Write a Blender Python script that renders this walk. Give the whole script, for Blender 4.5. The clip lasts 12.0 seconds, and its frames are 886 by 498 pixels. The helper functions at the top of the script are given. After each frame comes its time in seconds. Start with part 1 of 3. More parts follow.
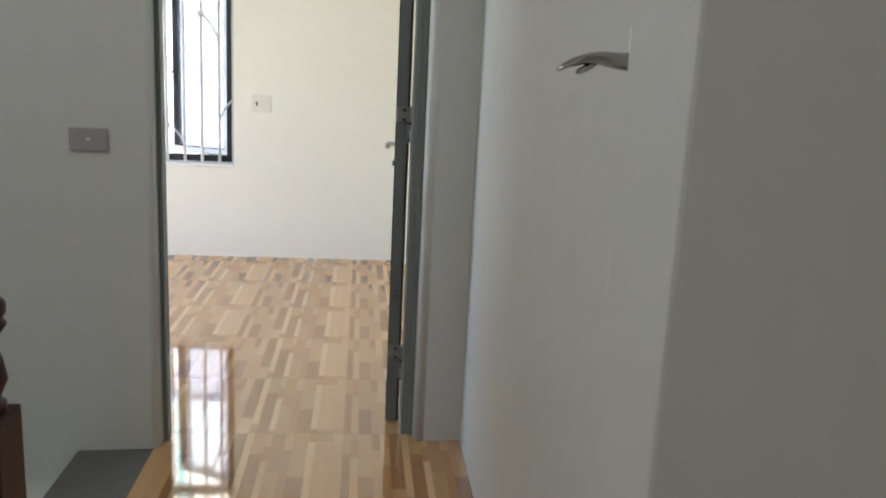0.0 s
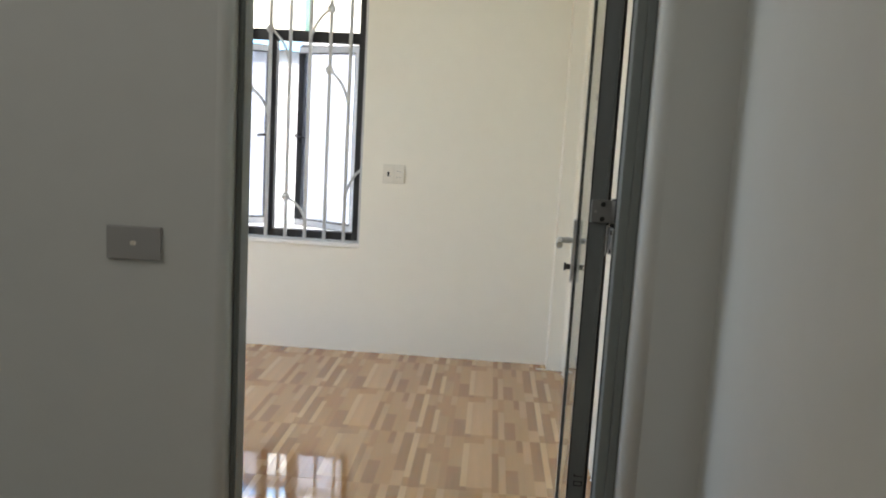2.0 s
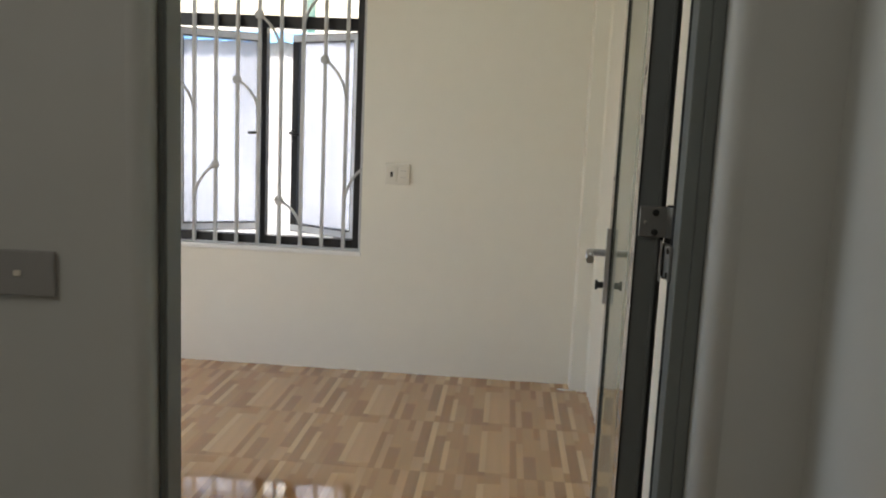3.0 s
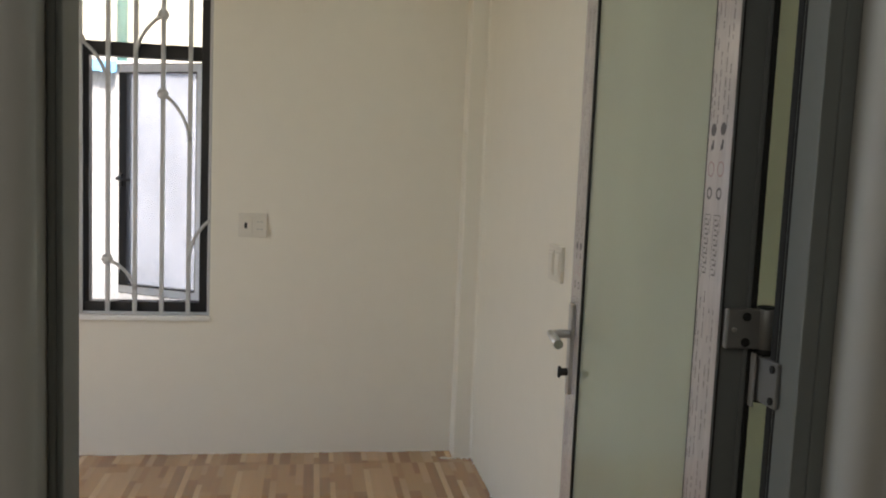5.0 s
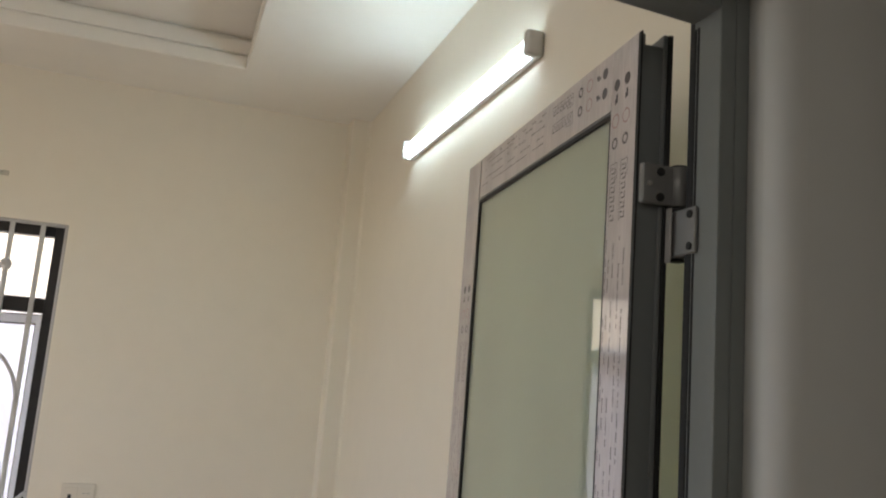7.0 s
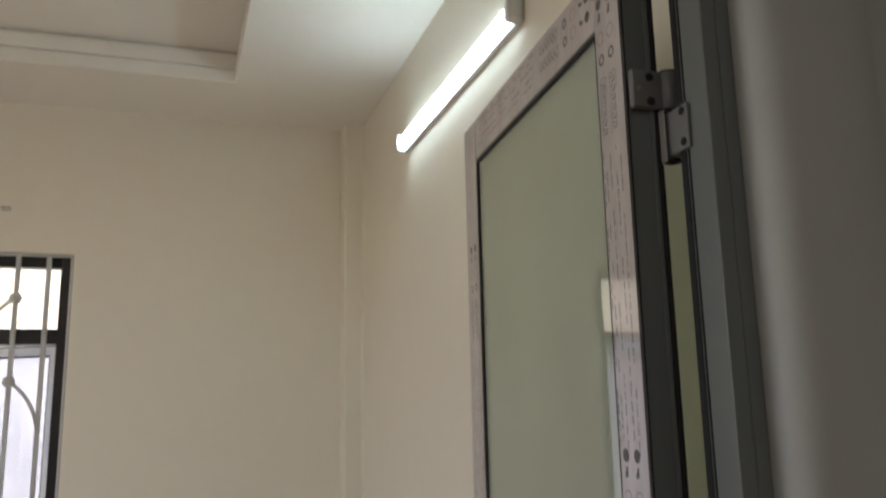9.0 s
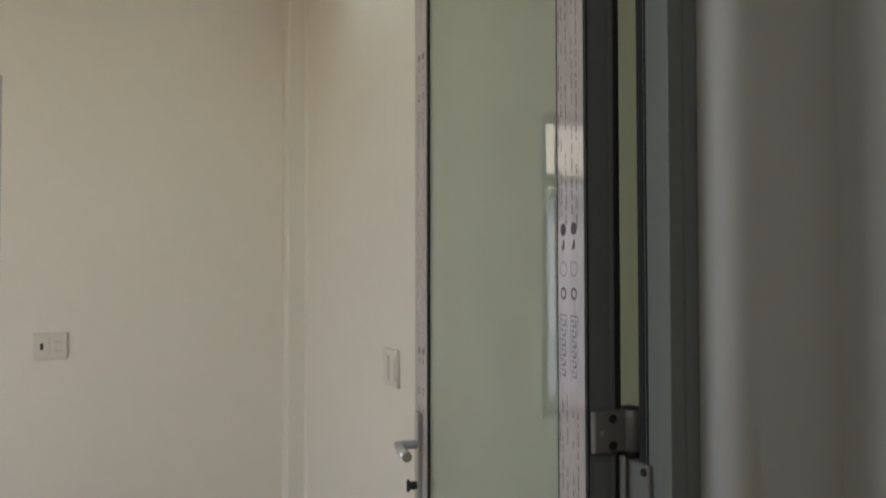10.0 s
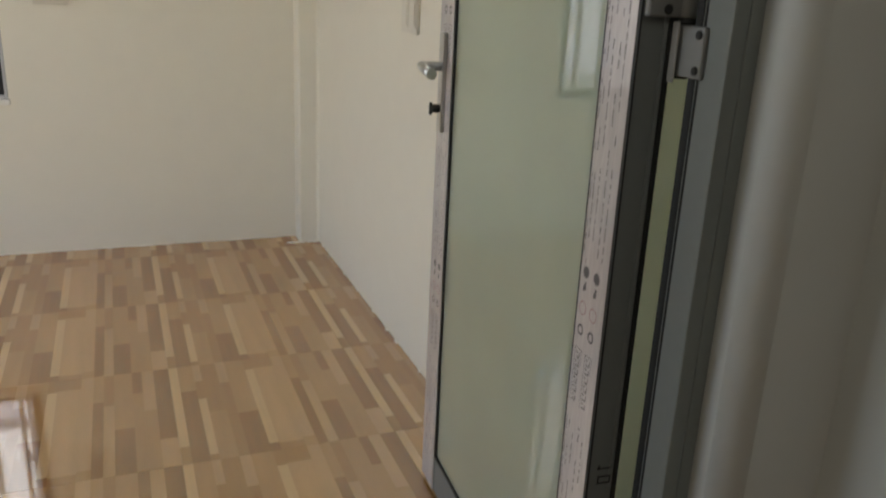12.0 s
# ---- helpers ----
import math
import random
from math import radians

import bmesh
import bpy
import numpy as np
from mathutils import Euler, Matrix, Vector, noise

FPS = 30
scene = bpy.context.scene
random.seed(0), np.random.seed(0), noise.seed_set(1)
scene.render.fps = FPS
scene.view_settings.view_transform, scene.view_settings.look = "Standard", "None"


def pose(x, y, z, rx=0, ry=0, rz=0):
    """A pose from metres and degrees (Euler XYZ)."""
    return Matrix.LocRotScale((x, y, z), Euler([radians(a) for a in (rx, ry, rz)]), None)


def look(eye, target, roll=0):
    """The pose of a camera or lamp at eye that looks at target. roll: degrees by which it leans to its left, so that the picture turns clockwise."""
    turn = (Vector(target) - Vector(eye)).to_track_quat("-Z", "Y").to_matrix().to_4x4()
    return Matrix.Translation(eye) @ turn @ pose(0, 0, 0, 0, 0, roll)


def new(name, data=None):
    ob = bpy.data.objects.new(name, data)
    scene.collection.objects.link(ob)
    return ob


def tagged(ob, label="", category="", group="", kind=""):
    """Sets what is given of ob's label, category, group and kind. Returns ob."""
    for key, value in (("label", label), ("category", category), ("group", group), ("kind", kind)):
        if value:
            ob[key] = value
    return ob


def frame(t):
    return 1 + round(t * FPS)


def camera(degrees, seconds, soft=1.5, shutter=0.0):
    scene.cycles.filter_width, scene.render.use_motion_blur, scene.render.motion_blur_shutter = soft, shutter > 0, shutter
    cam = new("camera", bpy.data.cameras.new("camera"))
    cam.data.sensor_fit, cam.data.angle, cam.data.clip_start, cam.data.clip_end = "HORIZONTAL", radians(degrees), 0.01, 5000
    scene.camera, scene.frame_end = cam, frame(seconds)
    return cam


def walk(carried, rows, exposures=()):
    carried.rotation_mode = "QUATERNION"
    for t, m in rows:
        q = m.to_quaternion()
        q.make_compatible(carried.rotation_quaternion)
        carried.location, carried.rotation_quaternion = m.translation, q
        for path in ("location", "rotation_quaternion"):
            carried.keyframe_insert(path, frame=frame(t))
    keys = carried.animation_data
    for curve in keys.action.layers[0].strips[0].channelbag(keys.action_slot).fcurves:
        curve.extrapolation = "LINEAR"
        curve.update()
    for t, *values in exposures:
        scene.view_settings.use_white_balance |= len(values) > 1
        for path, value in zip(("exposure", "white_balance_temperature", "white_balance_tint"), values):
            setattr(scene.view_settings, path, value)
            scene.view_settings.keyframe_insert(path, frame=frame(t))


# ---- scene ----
cam = camera(56.8, 12.0, soft=2.0, shutter=0.25)
PATH = [
    (0, (-0.053, 0.224, 1.268), (0.153, 2.172, 0.86), 2.8),
    (0.5, (-0.059, 0.508, 1.282), (0.093, 2.469, 0.922), 3.4),
    (1, (-0.049, 0.748, 1.275), (0.008, 2.722, 0.953), 2.9),
    (1.5, (-0.075, 0.97, 1.283), (-0.179, 2.945, 0.983), 3.6),
    (2, (-0.158, 1.219, 1.295), (-0.268, 3.196, 1.013), 3.3),
    (2.5, (-0.172, 1.448, 1.279), (-0.299, 3.423, 0.993), 2.7),
    (3, (-0.157, 1.683, 1.275), (-0.305, 3.657, 0.989), 2.6),
    (3.2, (-0.159, 1.77, 1.28), (-0.294, 3.745, 0.994), 2.1),
    (4.8, (-0.454, 2.081, 1.327), (-0.145, 4.047, 1.126), 2.6),
    (5, (-0.456, 2.117, 1.325), (-0.14, 4.082, 1.133), 2.4),
    (5.5, (-0.486, 2.17, 1.388), (-0.003, 4.107, 1.261), 3.2),
    (6, (-0.494, 2.196, 1.49), (0.123, 4.097, 1.571), 3.6),
    (6.5, (-0.495, 2.193, 1.541), (0.139, 4.075, 1.78), 3.9),
    (7, (-0.478, 2.2, 1.581), (0.139, 4.072, 1.915), 4.5),
    (7.2, (-0.48, 2.195, 1.588), (0.131, 4.061, 1.966), 4.3),
    (8.8, (-0.483, 2.194, 1.486), (0.078, 4.059, 1.941), -1.0),
    (9, (-0.476, 2.204, 1.452), (0.13, 4.07, 1.841), -1.2),
    (9.5, (-0.475, 2.214, 1.395), (0.213, 4.081, 1.601), -0.9),
    (10, (-0.482, 2.204, 1.337), (0.262, 4.059, 1.394), -0.1),
    (10.5, (-0.482, 2.211, 1.276), (0.295, 4.047, 1.117), 1.5),
    (11, (-0.488, 2.223, 1.229), (0.292, 4.034, 0.896), 2.5),
    (11.5, (-0.505, 2.235, 1.194), (0.268, 4.023, 0.744), 2.8),
    (12, (-0.505, 2.252, 1.14), (0.208, 4.015, 0.521), 2.7),
]
EXPOSURES = [(0, 3.1, 6200, 11), (0.5, 3.12, 6200, 11), (1, 2.98, 6300, 10), (1.5, 2.72, 6400, 10), (2.5, 2.34, 6700, 10), (3, 2.03, 6900, 11), (5, 1.78, 7050, 13), (6, 1.92, 7050, 15), (7, 2.05, 7000, 17), (9, 1.8, 7000, 17), (9.5, 1.8, 6900, 16), (10.5, 2.12, 6600, 12), (11, 2.15, 6850, 12), (12, 2.12, 7150, 11)]
walk(cam, [(t, look(eye, target, roll)) for t, eye, target, roll in PATH], EXPOSURES)

# ---- light ----
world = bpy.data.worlds.new("sky")
scene.world = world
world.use_nodes = True
wn = world.node_tree
sky = wn.nodes.new("ShaderNodeTexSky")
sky.sky_type, sky.sun_disc = "NISHITA", False
sky.sun_elevation, sky.sun_rotation = radians(55), radians(200)
wn.nodes["Background"].inputs["Strength"].default_value = 0.13
wn.links.new(sky.outputs["Color"], wn.nodes["Background"].inputs["Color"])


def lamp(name, kind, energy, color, m, **values):
    data = bpy.data.lights.new(name, kind)
    data.energy, data.color = energy, color
    if kind == "SUN":
        data.angle = values["angle"]
    else:
        data.shape, data.size, data.size_y = "RECTANGLE", values["size"], values["size_y"]
    ob = new(name, data)
    ob.matrix_world = m
    return ob


lamp("sun", "SUN", 3.2, (1, 0.93, 0.83), look((0, 0, 10), (-1.2, 3.4, 4.85)), angle=radians(12))
# fill lamp added for the room, shining through an opening in the unseen west wall
lamp("west_fill", "AREA", 1.95, (1, 0.935, 0.82), look((-2.72, 4.15, 1.45), (-1.5, 4.75, 2.75)), size=1.5, size_y=1.9)
# fill lamps added overhead, out of view, to brighten the stairwell, hall and landing
lamp("stairwell_fill", "AREA", 2.75, (1, 1, 0.95), look((-1.52, 0.8, 2.80), (0.0, 1.0, 0.9)), size=2.6, size_y=0.85)
lamp("landing_fill", "AREA", 0.95, (0.98, 1, 0.97), look((0.5, -1.0, 2.745), (0.5, -0.99, 0)), size=1.2, size_y=0.8)


# ---- materials ----
def material(name, color, rough=0.6, metal=0.0, vary=0.06, scale=6.0, bump=0.0, bump_scale=120.0, stretch=(1, 1, 1), coat=0.0, per_object=0.0, ior=1.5):
    """A painted, plastic, metal or stone surface: base colour varied at two scales, with fine relief."""
    mat = bpy.data.materials.new(name)
    mat.use_nodes = True
    nt = mat.node_tree
    n, l = nt.nodes, nt.links
    p = n["Principled BSDF"]
    p.inputs["Metallic"].default_value = metal
    p.inputs["Coat Weight"].default_value = coat
    p.inputs["IOR"].default_value = ior
    co = n.new("ShaderNodeTexCoord")
    mp = n.new("ShaderNodeMapping")
    mp.inputs["Scale"].default_value = stretch
    l.new(co.outputs["Object"], mp.inputs["Vector"])
    a, b = n.new("ShaderNodeTexNoise"), n.new("ShaderNodeTexNoise")
    a.inputs["Scale"].default_value, a.inputs["Detail"].default_value = scale * 0.25, 4
    b.inputs["Scale"].default_value, b.inputs["Detail"].default_value = scale * 4, 3
    l.new(mp.outputs[0], a.inputs["Vector"])
    l.new(mp.outputs[0], b.inputs["Vector"])
    mix = n.new("ShaderNodeMath")
    mix.operation = "MULTIPLY_ADD"
    mix.inputs[1].default_value = 0.5
    l.new(b.outputs["Fac"], mix.inputs[0])
    l.new(a.outputs["Fac"], mix.inputs[2])
    last = mix.outputs[0]
    if per_object:
        info = n.new("ShaderNodeObjectInfo")
        add = n.new("ShaderNodeMath")
        add.operation = "MULTIPLY_ADD"
        add.inputs[1].default_value = per_object
        l.new(info.outputs["Random"], add.inputs[0])
        l.new(last, add.inputs[2])
        last = add.outputs[0]
    ramp = n.new("ShaderNodeMapRange")
    ramp.inputs["From Min"].default_value, ramp.inputs["From Max"].default_value = 0.45, 1.05
    ramp.inputs["To Min"].default_value, ramp.inputs["To Max"].default_value = 1 - vary, 1 + vary
    l.new(last, ramp.inputs["Value"])
    mul = n.new("ShaderNodeVectorMath")
    mul.operation = "SCALE"
    mul.inputs[0].default_value = color
    l.new(ramp.outputs[0], mul.inputs["Scale"])
    l.new(mul.outputs[0], p.inputs["Base Color"])
    rr = n.new("ShaderNodeMapRange")
    rr.inputs["From Min"].default_value, rr.inputs["From Max"].default_value = 0.3, 0.7
    rr.inputs["To Min"].default_value, rr.inputs["To Max"].default_value = rough * 0.88, min(1, rough * 1.12)
    l.new(a.outputs["Fac"], rr.inputs["Value"])
    l.new(rr.outputs[0], p.inputs["Roughness"])
    if bump:
        c = n.new("ShaderNodeTexNoise")
        c.inputs["Scale"].default_value, c.inputs["Detail"].default_value = bump_scale, 4
        l.new(mp.outputs[0], c.inputs["Vector"])
        bp = n.new("ShaderNodeBump")
        bp.inputs["Strength"].default_value, bp.inputs["Distance"].default_value = bump, 0.002
        l.new(c.outputs["Fac"], bp.inputs["Height"])
        l.new(bp.outputs[0], p.inputs["Normal"])
    return mat


M_ROOM = material("cream_wall_paint", (0.80, 0.750, 0.648), 0.75, vary=0.025, scale=3, bump=0.12, bump_scale=60)
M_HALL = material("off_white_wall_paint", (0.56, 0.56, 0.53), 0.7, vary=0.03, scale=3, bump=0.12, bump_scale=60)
M_CEIL = material("ceiling_paint", (0.86, 0.84, 0.785), 0.8, vary=0.02, scale=3, bump=0.08, bump_scale=60)
M_GROUT = material("grout", (0.40, 0.25, 0.125), 0.8, vary=0.15, scale=20)
M_CONCRETE = material("raw_concrete", (0.125, 0.123, 0.115), 0.85, vary=0.2, scale=10, bump=0.5, bump_scale=50)
M_ALU = material("grey_powder_coated_aluminium", (0.165, 0.180, 0.181), 0.42, vary=0.05, scale=20, bump=0.05, bump_scale=400)
M_FRAME = material("pale_grey_powder_coated_aluminium", (0.180, 0.196, 0.190), 0.45, vary=0.05, scale=20, bump=0.05, bump_scale=400)
M_GASKET = material("black_rubber", (0.012, 0.012, 0.012), 0.6, vary=0.1)
M_HINGE = material("silver_hinge", (0.245, 0.245, 0.24), 0.45, metal=0.35, vary=0.05, scale=30, bump=0.04, bump_scale=300)
M_STEEL = material("brushed_steel", (0.55, 0.54, 0.52), 0.33, metal=0.85, vary=0.05, scale=40, stretch=(1, 1, 6))
M_FILM = material("protective_film", (0.56, 0.515, 0.50), 0.07, vary=0.2, scale=24, bump=0.10, bump_scale=40, stretch=(2, 2, 0.3), ior=1.75)
M_PRINT = material("film_print", (0.105, 0.095, 0.10), 0.6, vary=0.2, scale=60)
M_PRINT_RED = material("film_print_red", (0.33, 0.20, 0.20), 0.6, vary=0.2, scale=60)
M_BLACK = material("black_window_aluminium", (0.014, 0.014, 0.017), 0.4, vary=0.1, scale=20)
M_GRILLE = material("grille_paint", (0.50, 0.50, 0.50), 0.5, vary=0.05, scale=30, bump=0.1, bump_scale=200)
M_SASHFILM = material("sash_film", (0.88, 0.90, 0.94), 0.45, vary=0.1, scale=15, bump=0.4, bump_scale=50)
M_SILL = material("white_sill_paint", (0.82, 0.79, 0.75), 0.6, vary=0.04, scale=8)
M_WOOD = material("dark_red_wood", (0.045, 0.008, 0.006), 0.45, vary=0.3, scale=14, stretch=(6, 6, 0.6), ior=1.35)
M_PLATE = material("white_plastic", (0.71, 0.66, 0.57), 0.35, vary=0.02, scale=10)
M_PLATE_GREY = material("grey_plastic", (0.33, 0.32, 0.305), 0.35, vary=0.03, scale=10)
M_DARK = material("dark_hole", (0.02, 0.02, 0.02), 0.7, vary=0.1)
M_RED = material("red_plastic", (0.42, 0.03, 0.05), 0.35, vary=0.05)
M_CHROME = material("chrome", (0.42, 0.41, 0.39), 0.2, metal=1.0, vary=0.04, scale=30)
M_SATIN = material("satin_metal", (0.34, 0.33, 0.31), 0.4, metal=0.5, vary=0.05, scale=30)
M_LABEL = material("white_paper", (0.80, 0.80, 0.78), 0.6, vary=0.03, scale=20)
M_PLATE_DULL = material("dull_white_plastic", (0.60, 0.59, 0.55), 0.4, vary=0.03, scale=10)
M_TAPE = material("pale_tape", (0.56, 0.52, 0.49), 0.35, vary=0.05, scale=20)
M_CAP = material("lamp_cap", (0.70, 0.70, 0.69), 0.4, vary=0.02)
M_WIRE = material("wire_sheath", (0.55, 0.52, 0.45), 0.5, vary=0.05)
M_OUT = material("neighbour_render", (0.50, 0.505, 0.525), 0.9, vary=0.42, scale=7, bump=0.4, bump_scale=30, stretch=(2, 2, 0.6))
M_YELLOW = material("neighbour_yellow_paint", (0.84, 0.81, 0.72), 0.9, vary=0.06, scale=4)
M_BLUE = material("blue_tarpaulin", (0.16, 0.42, 0.75), 0.5, vary=0.15, scale=12)
M_TEAL = material("teal_pipe_paint", (0.20, 0.45, 0.42), 0.5, vary=0.1, scale=12)
M_GROUND = material("alley_concrete", (0.25, 0.25, 0.24), 0.9, vary=0.2, scale=4)

# wood-look print of the glazed floor tiles, in five tones
TONES = [material("tile_wood_tone", c, 0.05, vary=0.10, scale=9, stretch=(14, 1.2, 1), per_object=0.18, ior=2.7) for c in
         ((0.322, 0.152, 0.051), (0.397, 0.200, 0.073), (0.455, 0.242, 0.095), (0.538, 0.308, 0.133), (0.637, 0.400, 0.190))]


def glass_material(name, tint, body, clear, gloss=0.045):
    """Glazing: a share of clear passage, a milky body that also lets light through, and a polished face."""
    mat = bpy.data.materials.new(name)
    mat.use_nodes = True
    nt = mat.node_tree
    n, l = nt.nodes, nt.links
    n.remove(n["Principled BSDF"])
    out = n["Material Output"]
    dif, tra, tsp, glo = (n.new("ShaderNodeBsdf" + k) for k in ("Diffuse", "Translucent", "Transparent", "Glossy"))
    noise_tex, ramp = n.new("ShaderNodeTexNoise"), n.new("ShaderNodeMapRange")
    co = n.new("ShaderNodeTexCoord")
    l.new(co.outputs["Object"], noise_tex.inputs["Vector"])
    noise_tex.inputs["Scale"].default_value = 3
    ramp.inputs["To Min"].default_value, ramp.inputs["To Max"].default_value = 0.9, 1.1
    l.new(noise_tex.outputs["Fac"], ramp.inputs["Value"])
    sc = n.new("ShaderNodeVectorMath")
    sc.operation = "SCALE"
    sc.inputs[0].default_value = body
    l.new(ramp.outputs[0], sc.inputs["Scale"])
    l.new(sc.outputs[0], dif.inputs["Color"])
    l.new(sc.outputs[0], tra.inputs["Color"])
    tsp.inputs["Color"].default_value = (*tint, 1)
    glo.inputs["Roughness"].default_value = 0.015
    milk, mixed, face = (n.new("ShaderNodeMixShader") for _ in range(3))
    milk.inputs[0].default_value = 0.62
    l.new(dif.outputs[0], milk.inputs[1])
    l.new(tra.outputs[0], milk.inputs[2])
    mixed.inputs[0].default_value = clear
    l.new(milk.outputs[0], mixed.inputs[1])
    l.new(tsp.outputs[0], mixed.inputs[2])
    lw, power, fr = n.new("ShaderNodeLayerWeight"), n.new("ShaderNodeMath"), n.new("ShaderNodeMath")
    lw.inputs["Blend"].default_value = 0.5
    power.operation, fr.operation = "POWER", "MULTIPLY_ADD"
    power.inputs[1].default_value = 5
    fr.inputs[1].default_value, fr.inputs[2].default_value = 1 - gloss, gloss
    l.new(lw.outputs["Facing"], power.inputs[0])
    l.new(power.outputs[0], fr.inputs[0])
    l.new(fr.outputs[0], face.inputs[0])
    l.new(mixed.outputs[0], face.inputs[1])
    l.new(glo.outputs[0], face.inputs[2])
    l.new(face.outputs[0], out.inputs["Surface"])
    return mat


M_FROST = glass_material("frosted_green_glass", (0.85, 0.95, 0.81), (0.81, 0.865, 0.76), 0.12, 0.15)
M_PANE = glass_material("window_glass", (0.84, 0.87, 0.94), (0.78, 0.81, 0.88), 0.84)
M_TRANSOM = glass_material("transom_glass", (0.96, 0.95, 0.92), (0.8, 0.78, 0.72), 0.85)
M_TUBE = bpy.data.materials.new("lit_led_diffuser")
M_TUBE.use_nodes = True
M_TUBE.node_tree.nodes["Principled BSDF"].inputs["Emission Color"].default_value = (0.66, 0.90, 1.0, 1)
M_TUBE.node_tree.nodes["Principled BSDF"].inputs["Emission Strength"].default_value = 4.3


# ---- building helpers ----
def box(bm, x0, x1, y0, y1, z0, z1, bevel=0.0, mat=0, segments=1):
    """Adds a box to bm, with its edges rounded by bevel."""
    t = bmesh.new()
    bmesh.ops.create_cube(t, size=1)
    for v in t.verts:
        v.co = Vector((x0 if v.co.x < 0 else x1, y0 if v.co.y < 0 else y1, z0 if v.co.z < 0 else z1))
    if bevel:
        bmesh.ops.bevel(t, geom=t.edges[:], offset=bevel, segments=segments, affect="EDGES", profile=0.6)
    return join(bm, t, mat)


def join(bm, t, mat=0, m=None):
    """Moves the faces of t into bm, at the pose m."""
    if m is not None:
        t.transform(m)
    vs = [bm.verts.new(v.co) for v in t.verts]
    t.verts.index_update()
    for f in t.faces:
        nf = bm.faces.new([vs[v.index] for v in f.verts])
        nf.material_index, nf.smooth = mat, f.smooth
    t.free()
    return bm


def turned(bm, profile, sides=16, m=None, mat=0):
    """Adds a body of revolution about z: profile rows of (radius, height)."""
    t = bmesh.new()
    rings = [[t.verts.new((r * math.cos(math.tau * i / sides), r * math.sin(math.tau * i / sides), z)) for i in range(sides)] for r, z in profile]
    for a, b in zip(rings, rings[1:]):
        for i in range(sides):
            f = t.faces.new((a[i], a[(i + 1) % sides], b[(i + 1) % sides], b[i]))
            f.smooth = True
    t.faces.new(rings[0][::-1])
    t.faces.new(rings[-1])
    return join(bm, t, mat, m)


def tube(bm, points, radius, sides=8, mat=0):
    """Adds a round bar along the points; radius may be a list, one for each point."""
    pts = [Vector(p) for p in points]
    t = bmesh.new()
    rings = []
    for i, p in enumerate(pts):
        d = (pts[min(i + 1, len(pts) - 1)] - pts[max(i - 1, 0)]).normalized()
        u = d.cross(Vector((0, 1, 0)) if abs(d.y) < 0.9 else Vector((1, 0, 0))).normalized()
        w = d.cross(u)
        r = radius[i] if isinstance(radius, list) else radius
        rings.append([t.verts.new(p + r * (math.cos(math.tau * k / sides) * u + math.sin(math.tau * k / sides) * w)) for k in range(sides)])
    for a, b in zip(rings, rings[1:]):
        for k in range(sides):
            f = t.faces.new((a[k], a[(k + 1) % sides], b[(k + 1) % sides], b[k]))
            f.smooth = True
    t.faces.new(rings[0][::-1])
    t.faces.new(rings[-1])
    return join(bm, t, mat)


def finish(name, bm, mats):
    bmesh.ops.recalc_face_normals(bm, faces=bm.faces[:])
    me = bpy.data.meshes.new(name)
    bm.to_mesh(me)
    bm.free()
    for m in mats if isinstance(mats, (list, tuple)) else [mats]:
        me.materials.append(m)
    return me


def thing(name, bm, mats, label="", category="", group="", kind="", m=None):
    ob = new(name, finish(name, bm, mats))
    if m is not None:
        ob.matrix_world = m
    return tagged(ob, label, category, group, kind)


def base(name, m, label, category, group=""):
    ob = new(name)
    ob.matrix_world = m
    return tagged(ob, label, category, group)


def part(name, bm, mats, parent, label=""):
    ob = new(name, finish(name, bm, mats))
    ob.parent = parent
    return tagged(ob, label)


def structure(name, boxes, mat, label, category="wall"):
    bm = bmesh.new()
    for b in boxes:
        box(bm, *b)
    return thing(name, bm, mat, label, category, kind="structure")


# ---- large structure ----
XE, XW = 0.299, -2.62           # room's east and west wall faces
YS, YN = 3.06, 5.84             # room's south and north wall faces
YH = 2.865                      # hall face of the door wall
HW, HE, HS = -2.05, 0.31, -1.70  # hall's west, east and south faces
CZ = 2.755                      # ceiling height
DX0, DX1, DZ = -0.700, 0.160, 2.104  # doorway in the wall
YF = 2.95                       # where the hall floor passes under the door wall
SKEW = 0.068                    # the hall face of the door wall runs slightly out of square
WX0, WX1, WZ0, WZ1 = -1.965, -0.900, 0.630, 2.122  # window opening

structure("wall_north", [(XW - 0.12, WX0, YN, 6.02, -0.1, 3.1), (WX1, XE + 0.12, YN, 6.02, -0.1, 3.1), (WX0, WX1, YN, 6.02, -0.1, WZ0), (WX0, WX1, YN, 6.02, WZ1, 3.1)],
          M_ROOM, "cream painted plaster wall with a barred window")
structure("wall_east", [(XE, XE + 0.12, YS, YN, -0.1, 3.1)], M_ROOM, "cream painted plaster wall behind the open door")
# unseen wall; its opening is added to let the fill lamp in
structure("wall_west", [(XW - 0.12, XW, YS, 3.35, -0.1, 3.1), (XW - 0.12, XW, 4.95, YN, -0.1, 3.1), (XW - 0.12, XW, 3.35, 4.95, -0.1, 0.3), (XW - 0.12, XW, 3.35, 4.95, 2.5, 3.1)],
          M_ROOM, "cream painted plaster wall with an opening added for fill light")


